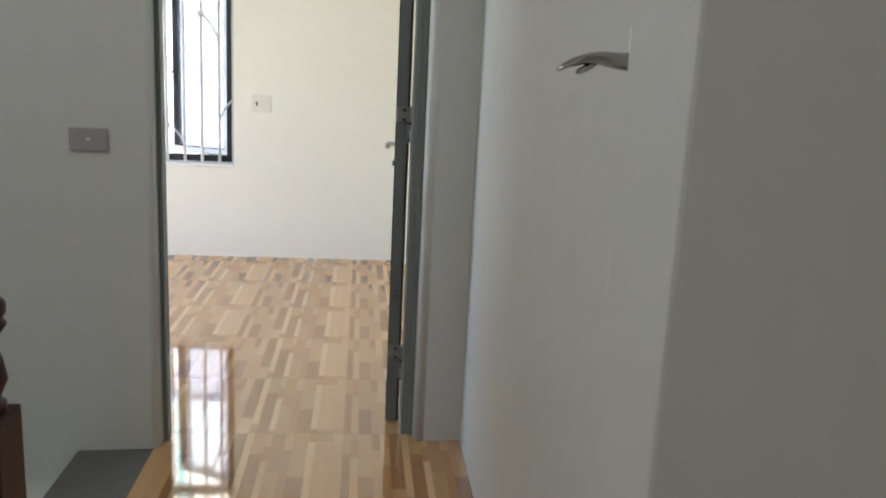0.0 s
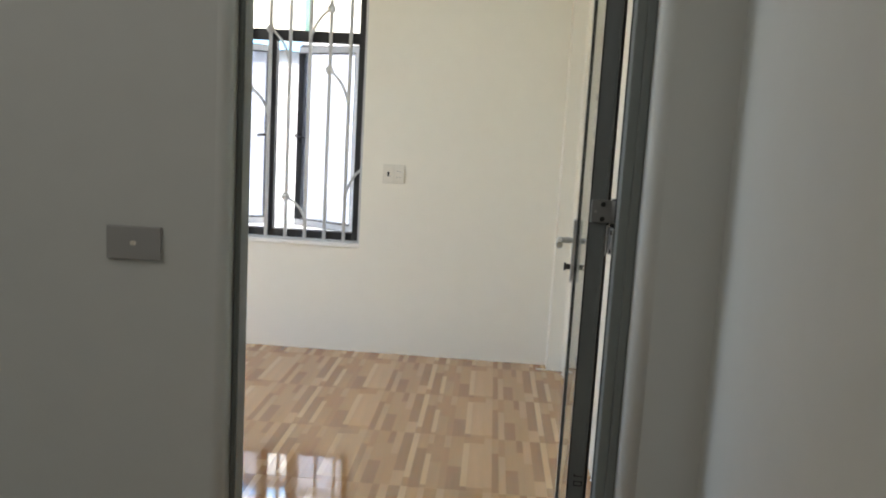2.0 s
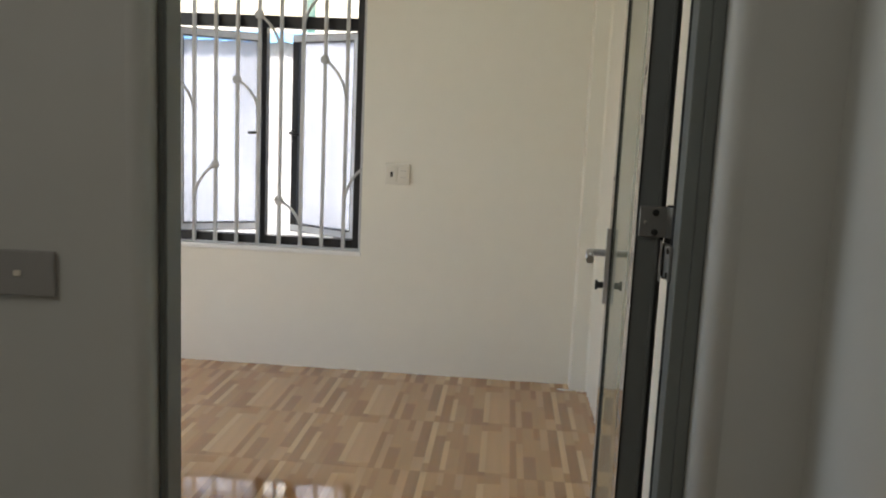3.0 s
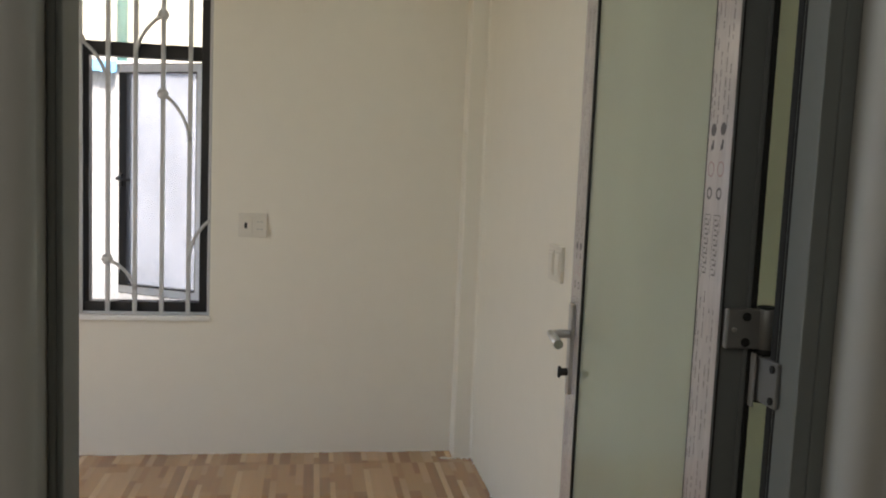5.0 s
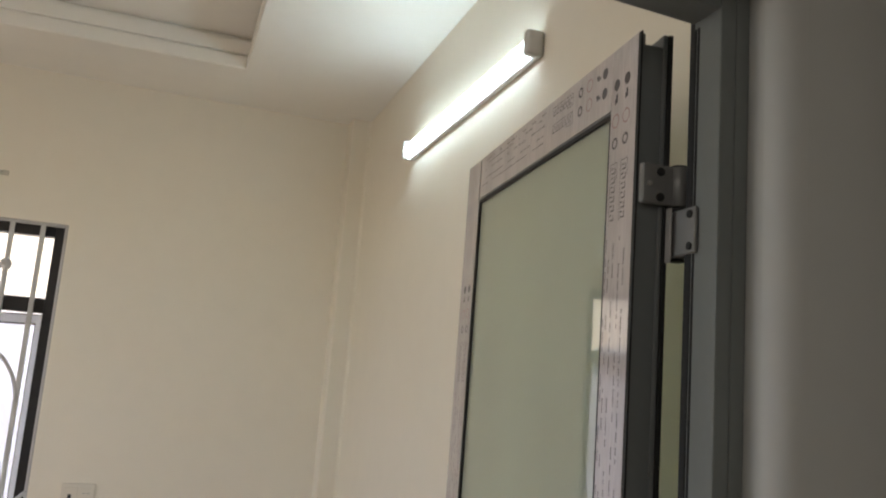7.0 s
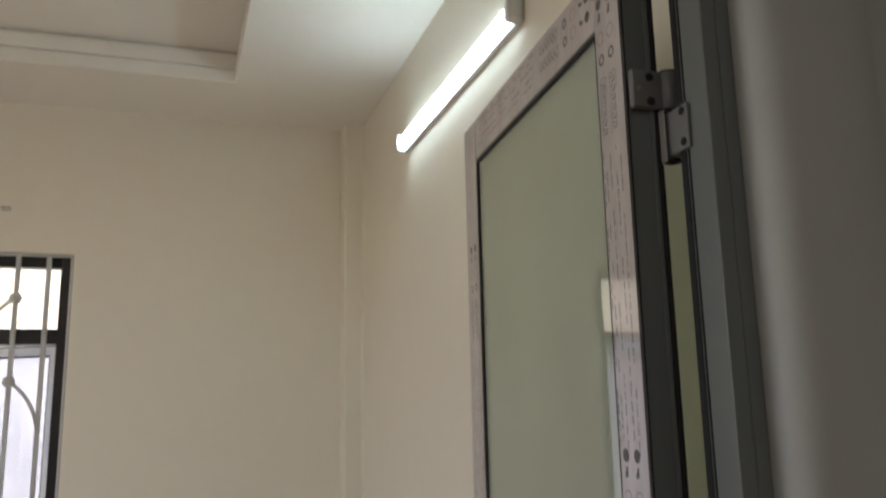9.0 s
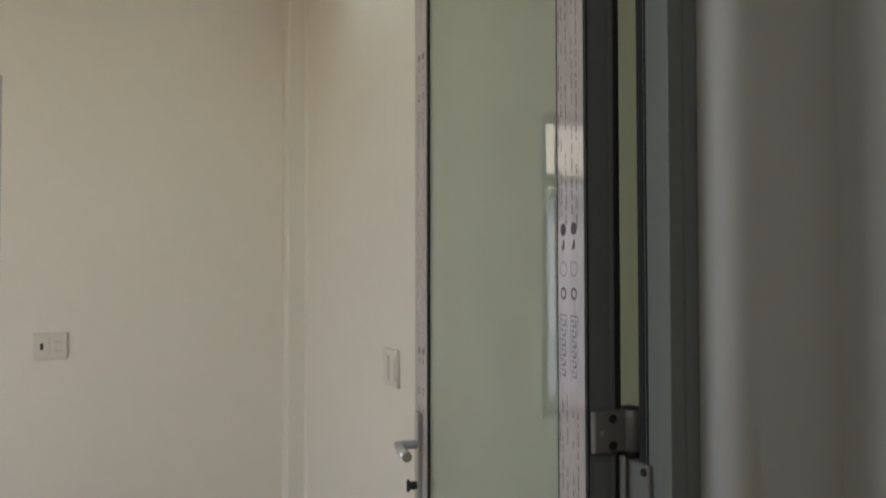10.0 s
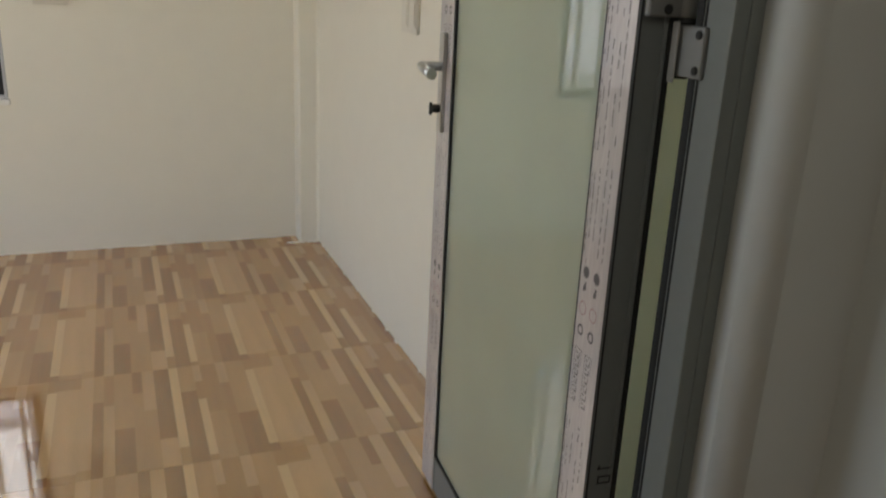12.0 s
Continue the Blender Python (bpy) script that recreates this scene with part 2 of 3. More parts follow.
def column():
    """Shallow pier in the corner, its plaster run softly into both walls."""
    def arc(cx, cy, r, a0, a1, n=7):
        return [(cx + r * math.cos(radians(a0 + (a1 - a0) * k / n)), cy + r * math.sin(radians(a0 + (a1 - a0) * k / n))) for k in range(n + 1)]

    line = [(0.213, YN + 0.003)] + arc(0.213 + 0.007, 5.742 + 0.007, 0.007, 180, 270) + arc(XE - 0.016, 5.742 - 0.016, 0.016, 90, 0) + [(XE + 0.004, 5.715)]
    bm = bmesh.new()
    low, top = ([bm.verts.new((x, y, z)) for x, y in line] for z in (-0.02, CZ + 0.02))
    for k in range(len(line) - 1):
        bm.faces.new((low[k], low[k + 1], top[k + 1], top[k])).smooth = True
    for x, y in (line[0], line[-1]):
        bm.faces.new([bm.verts.new(p) for p in ((x, y, -0.02), (XE + 0.05, YN + 0.05, -0.02), (XE + 0.05, YN + 0.05, CZ + 0.02), (x, y, CZ + 0.02))])
    thing("column", bm, M_ROOM, "shallow cream plaster pier in the room corner", "pier", kind="structure")


column()


def door_wall():
    """Two skins, off-white to the hall and cream to the room, with rounded corners at the doorway."""
    for name, y0, y1, x0, x1, mat, label in (("wall_south", 3.0, YS, XW - 0.12, XE + 0.12, M_ROOM, "cream painted plaster wall round the doorway"),
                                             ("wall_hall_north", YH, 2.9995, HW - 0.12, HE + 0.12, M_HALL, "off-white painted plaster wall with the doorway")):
        bm = bmesh.new()
        zb0 = -1.7 if y0 == YH else -0.1
        d0 = DX0 if y0 == YH else DX0 - 0.035
        for a, b, za, zb in ((x0, d0, zb0, 3.1), (DX1, x1, -0.1, 3.1), (d0, DX1, DZ, 3.1)):
            t = bmesh.new()
            bmesh.ops.create_cube(t, size=1)
            for v in t.verts:
                v.co = Vector((a if v.co.x < 0 else b, y0 if v.co.y < 0 else y1, za if v.co.z < 0 else zb))
            if y0 == YH and za < 0:
                edge = DX0 if b == DX0 else DX1
                sel = [e for e in t.edges if all(abs(v.co.x - edge) < 1e-4 and abs(v.co.y - y0) < 1e-4 for v in e.verts)]
                bmesh.ops.bevel(t, geom=sel, offset=0.026 if edge == DX0 else 0.035, segments=10, affect="EDGES", profile=0.5)
                t.normal_update()
                for f in t.faces:
                    f.smooth = max(abs(k) for k in f.normal) < 0.999
            if y0 == YH:
                for v in t.verts:
                    if v.co.y < 2.97:
                        v.co.y += SKEW * (v.co.x + 0.888) - 0.007
            join(bm, t)
        thing(name, bm, mat, label, "wall", kind="structure")


door_wall()
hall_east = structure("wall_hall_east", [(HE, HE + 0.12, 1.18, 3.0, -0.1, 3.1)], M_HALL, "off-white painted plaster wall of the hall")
for v in hall_east.data.vertices:
    v.co.x += 0.018 * (v.co.y > 2)


def pier():
    bm = bmesh.new()
    box(bm, 0.253, 1.5, 0.98, 1.18, -0.1, 3.1, 0.006, segments=2)
    thing("wall_pier", bm, M_HALL, "off-white plastered wall end projecting into the hall", "wall", kind="structure")


pier()
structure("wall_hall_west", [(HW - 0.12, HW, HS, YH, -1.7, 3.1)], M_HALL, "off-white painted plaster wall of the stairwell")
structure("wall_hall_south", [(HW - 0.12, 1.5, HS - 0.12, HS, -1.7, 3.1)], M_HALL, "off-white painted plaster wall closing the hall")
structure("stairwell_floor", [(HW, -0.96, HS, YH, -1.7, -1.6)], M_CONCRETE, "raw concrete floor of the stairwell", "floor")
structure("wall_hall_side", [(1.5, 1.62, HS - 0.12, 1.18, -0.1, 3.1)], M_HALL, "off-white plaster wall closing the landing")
# openings added for the two overhead fill lamps; roof_slab closes them above
structure("ceiling_hall", [(-1.0, 1.62, -0.55, YH, CZ, 3.1), (-1.0, -0.15, HS - 0.12, -0.55, CZ, 3.1), (-0.15, 1.62, HS - 0.12, -1.45, CZ, 3.1), (1.15, 1.62, -1.45, -0.55, CZ, 3.1), (HW - 0.12, -1.0, HS - 0.12, -1.1, CZ, 3.1), (HW - 0.12, -1.0, 2.4, YH, CZ, 3.1)], M_CEIL, "off-white painted hall ceiling", "ceiling")


def ceiling():
    """Dropped border, a lip, a groove and a second band up to the raised middle."""
    bm = bmesh.new()
    x0, x1, y0, y1 = -2.0, -0.303, 3.55, 5.375
    steps = [(-9, CZ), (-0.004, CZ), (0, CZ + 0.004), (0, CZ + 0.046), (-0.016, CZ + 0.048), (-0.016, CZ + 0.060), (-0.006, CZ + 0.062), (-0.006, CZ + 0.116), (-0.03, CZ + 0.118), (-0.03, CZ + 0.137)]
    rings = []
    for inset, z in steps:
        if inset == -9:
            r = (XW - 0.11, XE + 0.11, YS - 0.05, YN + 0.1)
        else:
            r = (x0 + inset, x1 - inset, y0 + inset, y1 - inset)
        rings.append([bm.verts.new((x, y, z)) for x, y in ((r[0], r[2]), (r[1], r[2]), (r[1], r[3]), (r[0], r[3]))])
    for a, b in zip(rings, rings[1:]):
        for i in range(4):
            bm.faces.new((a[i], a[(i + 1) % 4], b[(i + 1) % 4], b[i]))
    bm.faces.new(rings[-1])
    thing("ceiling", bm, M_CEIL, "white plaster ceiling with a recessed stepped tray", "ceiling", kind="structure")


ceiling()
structure("roof_slab", [(XW - 0.12, 1.62, HS - 0.12, 6.02, 3.1, 3.22)], M_CONCRETE, "plain roof slab", "roof")
floor = structure("floor", [(XW, XE, YS, YN, -0.12, -0.0025), (DX0, DX1, YF, YS, -0.12, -0.0025), (-0.72, HE + 0.02, HS, YF, -0.12, -0.0025), (HE + 0.02, 1.5, HS, 0.98, -0.12, -0.0025)], M_GROUT,
                  "glossy ceramic floor tiles printed like narrow oak strips", "floor")
structure("stair_landing", [(-0.96, -0.722, HS, YF, -0.12, -0.001)], M_CONCRETE, "raw grey concrete strip at the stair edge", "landing")
structure("ground", [(-60, 60, 6.1, 90, -3.3, -3.2)], M_GROUND, "grey concrete ground of the alley", "ground")


# ---- outside the window ----
def neighbour():
    ob = base("neighbour_building", pose(0, 0, 0), "pale rendered building across the narrow alley", "building")
    bm = bmesh.new()
    box(bm, -9, 6, 8.0, 8.12, -3.2, 1.93)
    part("wall", bm, M_OUT, ob)
    bm = bmesh.new()
    box(bm, -9, 6, 7.96, 8.16, 1.93, 1.96, 0.006)
    part("coping", bm, M_OUT, ob)
    bm = bmesh.new()
    box(bm, -9, 6, 9.3, 9.5, -3.2, 6.5)
    part("upper_wall", bm, M_YELLOW, ob, "pale yellow painted upper wall")
    bm = bmesh.new()
    tube(bm, [(-2.02, 9.24, 1.0), (-2.02, 9.24, 6.0)], 0.04, 10)
    part("drain_pipe", bm, M_TEAL, ob, "teal painted drain pipe")
    bm = bmesh.new()
    for i in range(24):
        t = bmesh.new()
        bmesh.ops.create_grid(t, x_segments=1, y_segments=2, size=0.5)
        for v in t.verts:
            v.co = Vector((-3.21 + (i + v.co.x + 0.5) * 0.06, 7.942 - v.co.y * 0.02, 1.918 - v.co.y * 0.08 + 0.008 * math.sin(2.1 * (i + v.co.x + 0.5))))
        join(bm, t)
    bmesh.ops.remove_doubles(bm, verts=bm.verts[:], dist=1e-4)
    bmesh.ops.solidify(bm, geom=bm.faces[:], thickness=0.004)
    part("tarpaulin", bm, M_BLUE, ob, "blue tarpaulin awning edge")


neighbour()


# ---- window ----
FY0, FY1 = 5.885, 5.945         # window frame depth


def rect_frame(bm, x0, x1, z0, z1, w, y0, y1, bevel=0.002):
    box(bm, x0, x0 + w, y0, y1, z0, z1, bevel)
    box(bm, x1 - w, x1, y0, y1, z0, z1, bevel)
    box(bm, x0 + w, x1 - w, y0, y1, z0, z0 + w, bevel)
    box(bm, x0 + w, x1 - w, y0, y1, z1 - w, z1, bevel)


def window():
    win = base("window_1", pose(0, 0, 0), "black aluminium window with open casements and fixed top light", "window")
    win["kind"] = "structure"
    bm = bmesh.new()
    rect_frame(bm, WX0, WX1, WZ0 + 0.004, WZ1, 0.052, FY0, FY1)
    part("window_frame", bm, M_BLACK, win)
    bm = bmesh.new()
    box(bm, WX0 + 0.04, WX1 - 0.04, FY0 + 0.002, FY1 - 0.002, 1.755, 1.815, 0.002)
    part("transom_bar", bm, M_BLACK, win)
    bm = bmesh.new()
    box(bm, -1.470, -1.420, FY0 + 0.002, FY1 - 0.002, WZ0 + 0.044, 1.755, 0.002)
    part("mullion", bm, M_BLACK, win)
    bm = bmesh.new()
    box(bm, WX0 + 0.04, WX1 - 0.04, 5.912, 5.917, 1.815, WZ1 - 0.04)
    part("pane", bm, M_TRANSOM, win).visible_shadow = False
    bm = bmesh.new()
    box(bm, WX0 - 0.004, WX1 + 0.006, YN - 0.014, 5.93, WZ0 - 0.019, WZ0 + 0.003, 0.005, segments=2)
    part("window_sill", bm, M_SILL, win, "white painted sill")
    for hinge, sign, label in ((WX1 - 0.045, -1, "open casement wrapped in pale film"), (WX0 + 0.045, 1, "open casement wrapped in pale film")):
        sash = new("casement")
        sash.parent = win
        tagged(sash, label)
        sash.matrix_local = pose(hinge, FY1 - 0.02, 0, 0, 0, 30 * sign)
        w, z0, z1 = 0.480, WZ0 + 0.05, 1.752
        xa, xb = sorted((0, sign * w))
        bm = bmesh.new()
        rect_frame(bm, xa, xb, z0, z1, 0.045, 0.0, 0.04)
        part("sash_frame", bm, M_BLACK, sash)
        bm = bmesh.new()
        box(bm, xa + 0.004, xb - 0.004, -0.0012, 0.0, z1 - 0.039, z1 - 0.004)
        box(bm, xa + 0.004, xb - 0.004, -0.0012, 0.0, z0 + 0.004, z0 + 0.039)
        xf = sign * 0.0215
        box(bm, xf - 0.0175, xf + 0.0175, -0.0012, 0.0, z0 + 0.039, z1 - 0.039)
        part("film_strip", bm, M_SASHFILM, sash, "whitish protective film")
        bm = bmesh.new()
        box(bm, xa + 0.045, xb - 0.045, 0.017, 0.022, z0 + 0.045, z1 - 0.045)
        part("pane", bm, M_PANE, sash).visible_shadow = False
        bm = bmesh.new()
        xe = sign * (w - 0.02)
        box(bm, xe - 0.010, xe + 0.010, -0.012, -0.001, 1.185, 1.245, 0.002)
        tube(bm, [(xe, -0.012, 1.225), (xe, -0.03, 1.225), (xe - sign * 0.0, -0.034, 1.222), (xe - sign * 0.085, -0.036, 1.216)], 0.0075)
        part("catch", bm, M_BLACK, sash, "black lever catch")


window()


def grille():
    """White steel bars with curled shoots that end in small flowers."""
    g = base("window_grille", pose(0, 0, 0), "off-white painted steel window grille with flower curls", "grille")
    y = YN + 0.018
    xs = [-0.995 - 0.1135 * k for k in range(9)]
    bar_mesh = None
    bm = bmesh.new()
    rect_frame(bm, WX0 + 0.001, WX1 - 0.001, WZ0 + 0.004, WZ1 - 0.001, 0.012, y - 0.010, y + 0.010, 0.003)
    part("outer_frame", bm, M_GRILLE, g)
    for x in xs:
        if bar_mesh is None:
            bm = bmesh.new()
            box(bm, -0.0092, 0.0092, -0.0092, 0.0092, WZ0 + 0.004, WZ1 - 0.002, 0.003, segments=2)
            bar_mesh = finish("bar", bm, M_GRILLE)
        ob = new("bar", bar_mesh)
        ob.parent = g
        ob.location = (x, y, 0)
    curls = [(xs[1], 1.602, xs[0], 1.405, 1), (xs[1], 1.936, xs[2], 1.752, 1), (xs[4], 1.812, xs[3], 1.625, 1), (xs[5], 1.485, xs[4], 1.325, 1), (xs[8], 1.494, xs[7], 1.315, 1),
             (xs[6], 1.048, xs[7], 0.862, 1), (xs[3], 0.878, xs[2], 0.745, 1), (WX1 - 0.004, 1.060, xs[0], 0.880, 0), (WX0 + 0.006, 1.90, xs[8], 1.75, 0)]
    for fx, fz, ex, ez, flower in curls:
        bm = bmesh.new()
        cx, cz = fx + 0.86 * (ex - fx), fz - 0.34 * (fz - ez)
        pts = [((1 - a) ** 2 * fx + 2 * a * (1 - a) * cx + a * a * ex, y - 0.006, (1 - a) ** 2 * fz + 2 * a * (1 - a) * cz + a * a * ez) for a in (i / 10 for i in range(11))]
        tube(bm, pts, 0.0074)
        part("curl", bm, M_GRILLE, g)
        if flower:
            bm = bmesh.new()
            for k in range(8):
                a = math.tau * k / 8
                turned(bm, [(0.004, -0.007), (0.0085, -0.004), (0.0085, 0.004), (0.004, 0.007)], 8, pose(fx + 0.0165 * math.cos(a), y - 0.009, fz + 0.0165 * math.sin(a), 90))
            turned(bm, [(0.008, -0.012), (0.017, -0.008), (0.018, 0.006), (0.008, 0.009)], 12, pose(fx, y - 0.009, fz, 90))
            part("flower", bm, M_GRILLE, g)


grille()


def wall_wire():
    bm = bmesh.new()
    tube(bm, [(-1.165, YN + 0.01, 2.302), (-1.172, YN - 0.015, 2.303), (-1.19, YN - 0.03, 2.30), (-1.212, YN - 0.04, 2.25), (-1.232, YN - 0.045, 2.17), (-1.236, YN - 0.045, 2.09), (-1.222, YN - 0.045, 2.02), (-1.20, YN - 0.04, 1.955)], 0.0035, 6)
    box(bm, -1.185, -1.150, YN - 0.008, YN + 0.004, 2.292, 2.312, 0.003)
    thing("cable", bm, M_WIRE, "loose grey cable hanging from the wall above the window", "cable")


wall_wire()


# ---- plates on the walls ----
def plate(name, m, w, h, modules, label, mat, category):
    """A wall plate in its own plane: x along the wall, z up, y out of the wall towards -y."""
    ob = base(name, m, label, category)
    bm = bmesh.new()
    box(bm, -w / 2, w / 2, -0.010, 0, -h / 2, h / 2, 0.003, segments=2)
    part("plate", bm, mat, ob)
    for kind, x, mw in modules:
        if kind != "button":
            bm = bmesh.new()
            box(bm, x - mw / 2, x + mw / 2, -0.0125, -0.0098, -h * 0.36, h * 0.36, 0.001)
            part("module", bm, mat, ob)
        bm = bmesh.new()
        if kind == "hole":
            box(bm, x - 0.006, x + 0.006, -0.0132, -0.0122, -0.014, 0.012, 0.0015)
            part("opening", bm, M_DARK, ob)
        elif kind == "socket":
            bm.free()
            for dz in (0.017, -0.017):
                for dx in (-0.008, 0.008):
                    bm = bmesh.new()
                    box(bm, x + dx - 0.005, x + dx + 0.005, -0.0130, -0.0122, dz - 0.0014, dz + 0.0014)
                    part("slot", bm, M_PLATE_GREY, ob)
        elif kind == "button":
            box(bm, x - 0.006, x + 0.006, -0.0125, -0.0095, -0.005, 0.005, 0.002)
            part("button", bm, M_PLATE, ob)
        elif kind == "rocker":
            box(bm, x - mw * 0.4, x + mw * 0.4, -0.0150, -0.0122, -h * 0.28, h * 0.28, 0.002)
            part("rocker", bm, mat, ob)
    return ob


plate("wall_socket", pose(-0.717, YN, 1.045), 0.125, 0.107, (("hole", -0.030, 0.055), ("socket", 0.030, 0.055)), "white double wall socket plate with one empty module", M_PLATE, "socket")
plate("light_switch", pose(XE, 4.557, 1.052, 0, 0, -90), 0.135, 0.112, (("rocker", -0.033, 0.056), ("rocker", 0.033, 0.056)), "white light switch plate beside the open door", M_PLATE, "switch")
plate("light_switch", pose(-0.888, 2.858, 1.033, 0, 0, 4), 0.112, 0.070, (("button", 0.0, 0.045),), "grey light switch plate with a small white button", M_PLATE_GREY, "switch")


# ---- LED batten on the east wall ----
def batten():
    y0, y1, z, x = 3.895, 4.975, 2.415, XE
    ob = base("wall_lamp", pose(x, (y0 + y1) / 2, z), "lit white LED batten lamp on the wall", "lamp")
    h = (y1 - y0) / 2
    bm = bmesh.new()
    box(bm, -0.016, 0, -h + 0.01, h - 0.01, -0.032, 0.032, 0.004)
    part("back_plate", bm, M_CAP, ob)
    bm = bmesh.new()
    t = bmesh.new()
    ring = []
    for yy in (-h + 0.035, h - 0.012):
        ring.append([t.verts.new((-0.0165 - 0.028 * math.sin(math.pi * i / 12), yy, -0.023 * math.cos(math.pi * i / 12))) for i in range(13)])
    for i in range(12):
        t.faces.new((ring[0][i], ring[0][i + 1], ring[1][i + 1], ring[1][i])).smooth = True
    t.faces.new(ring[0])
    t.faces.new(ring[1][::-1])
    join(bm, t)
    part("diffuser", bm, M_TUBE, ob, "glowing white diffuser")
    for ya, yb in ((-h + 0.006, -h + 0.035), (h - 0.014, h)):
        bm = bmesh.new()
        box(bm, -0.047, 0, ya, yb, -0.033, 0.033, 0.013, segments=5)
        part("end_cap", bm, M_CAP, ob)


batten()


# ---- door frame and open leaf ----
def door_frame():
    """Box profile with a grooved hall face; the stop carries the seal and the hinges."""
    fr = base("door_frame", pose(0, 0, 0), "grey powder-coated aluminium door frame with black rubber seal", "door frame")
    ya, y1 = 2.990, 3.046
    for xo, xm, xs in ((DX1 - 0.001, 0.139, 0.117), (DX0 + 0.001, -0.691, -0.685)):
        bm = bmesh.new()
        for xa, xb in ((xo, xm), (xm, xs)):
            box(bm, *sorted((xa, xb)), ya, y1, 0, DZ - 0.001, 0.0025, segments=2)
        part("jamb", bm, M_FRAME, fr)
    for dx, dy in ((0.0015, 0.0035), (0.0015, 0.0095)):
        bm = bmesh.new()
        box(bm, 0.117 - dx, 0.117 + 0.004, y1 - dy - 0.0035, y1 - dy, 0.0, 2.058, 0.0008)
        part("seal", bm, M_GASKET, fr, "black rubber seal")
    bm = bmesh.new()
    box(bm, 0.1165, 0.1295, y1 - 0.004, y1 + 0.008, 0.0, DZ - 0.03, 0.002)
    part("seal", bm, M_GASKET, fr, "black rubber seal")
    bm = bmesh.new()
    box(bm, -0.6905, 0.1385, ya + 0.0005, y1 - 0.0005, 2.084, DZ - 0.001, 0.0025, segments=2)
    box(bm, -0.6845, 0.1165, ya + 0.0005, y1 - 0.0005, 2.066, 2.084, 0.0025, segments=2)
    part("head", bm, M_FRAME, fr)
    for ob in fr.children:
        for v in ob.data.vertices:
            v.co.y += 0.085 * min(0, v.co.x - 0.117)


door_frame()

LEAF_W, LEAF_T, LEAF_Z0, LEAF_Z1 = 0.778, 0.038, 0.012, 2.064
STILE, STILE_H = 0.092, 0.078


def film_marks(bm, along, across, start, stop, normal):
    """Plain printed marks down a film strip: discs, rings, a bracketed row of bars and fine lines, repeated."""
    def mark(u, v, du, dv):
        p = [along * (u + a * du) + across * (v + b * dv) + normal for a, b in ((0, -0.5), (1, -0.5), (1, 0.5), (0, 0.5))]
        bm.faces.new([bm.verts.new(q) for q in p])

    def ring(u, v, r, inner, mat):
        c = along * u + across * v + normal
        outer = [bm.verts.new(c + r * (math.cos(math.tau * k / 12) * along + math.sin(math.tau * k / 12) * across)) for k in range(12)]
        if not inner:
            bm.faces.new(outer).material_index = mat
            return
        inn = [bm.verts.new(c + inner * (math.cos(math.tau * k / 12) * along + math.sin(math.tau * k / 12) * across)) for k in range(12)]
        for k in range(12):
            bm.faces.new((outer[k], outer[(k + 1) % 12], inn[(k + 1) % 12], inn[k])).material_index = mat

    rng = random.Random(5)
    u = start
    while u < stop - 0.25:
        for v in (-0.015, 0.015):
            ring(u, v, 0.0085, 0, 0)
            mark(u + 0.014, v - 0.001, 0.012, 0.005)
            mark(u + 0.020, v + 0.003, 0.008, 0.003)
            ring(u + 0.052, v, 0.0105, 0.0085, 1)
            ring(u + 0.084, v, 0.0085, 0.0050, 0)
            mark(u + 0.113, v + 0.0095, 0.084, 0.0010)
            mark(u + 0.113, v - 0.0095, 0.024, 0.0010)
            mark(u + 0.112, v, 0.0012, 0.019)
            for k in range(6):
                q = u + 0.118 + 0.0130 * k
                mark(q, v + 0.0035, 0.0022, 0.006)
                mark(q, v - 0.0045, 0.0090, 0.0020)
                mark(q + 0.0068, v + 0.0005, 0.0022, 0.009)
        # lines of small lettering, as plain bars
        for v in (-0.024, -0.011, 0.006, 0.019, 0.027):
            w = u + 0.215 + rng.uniform(0, 0.03)
            while w < min(u + 0.60, stop - 0.02):
                for _ in range(rng.randint(2, 7)):
                    mark(w, v, 0.0022, rng.choice((0.0022, 0.003, 0.003)))
                    w += 0.0032
                w += rng.choice((0.004, 0.006, 0.03))
        u += 0.617


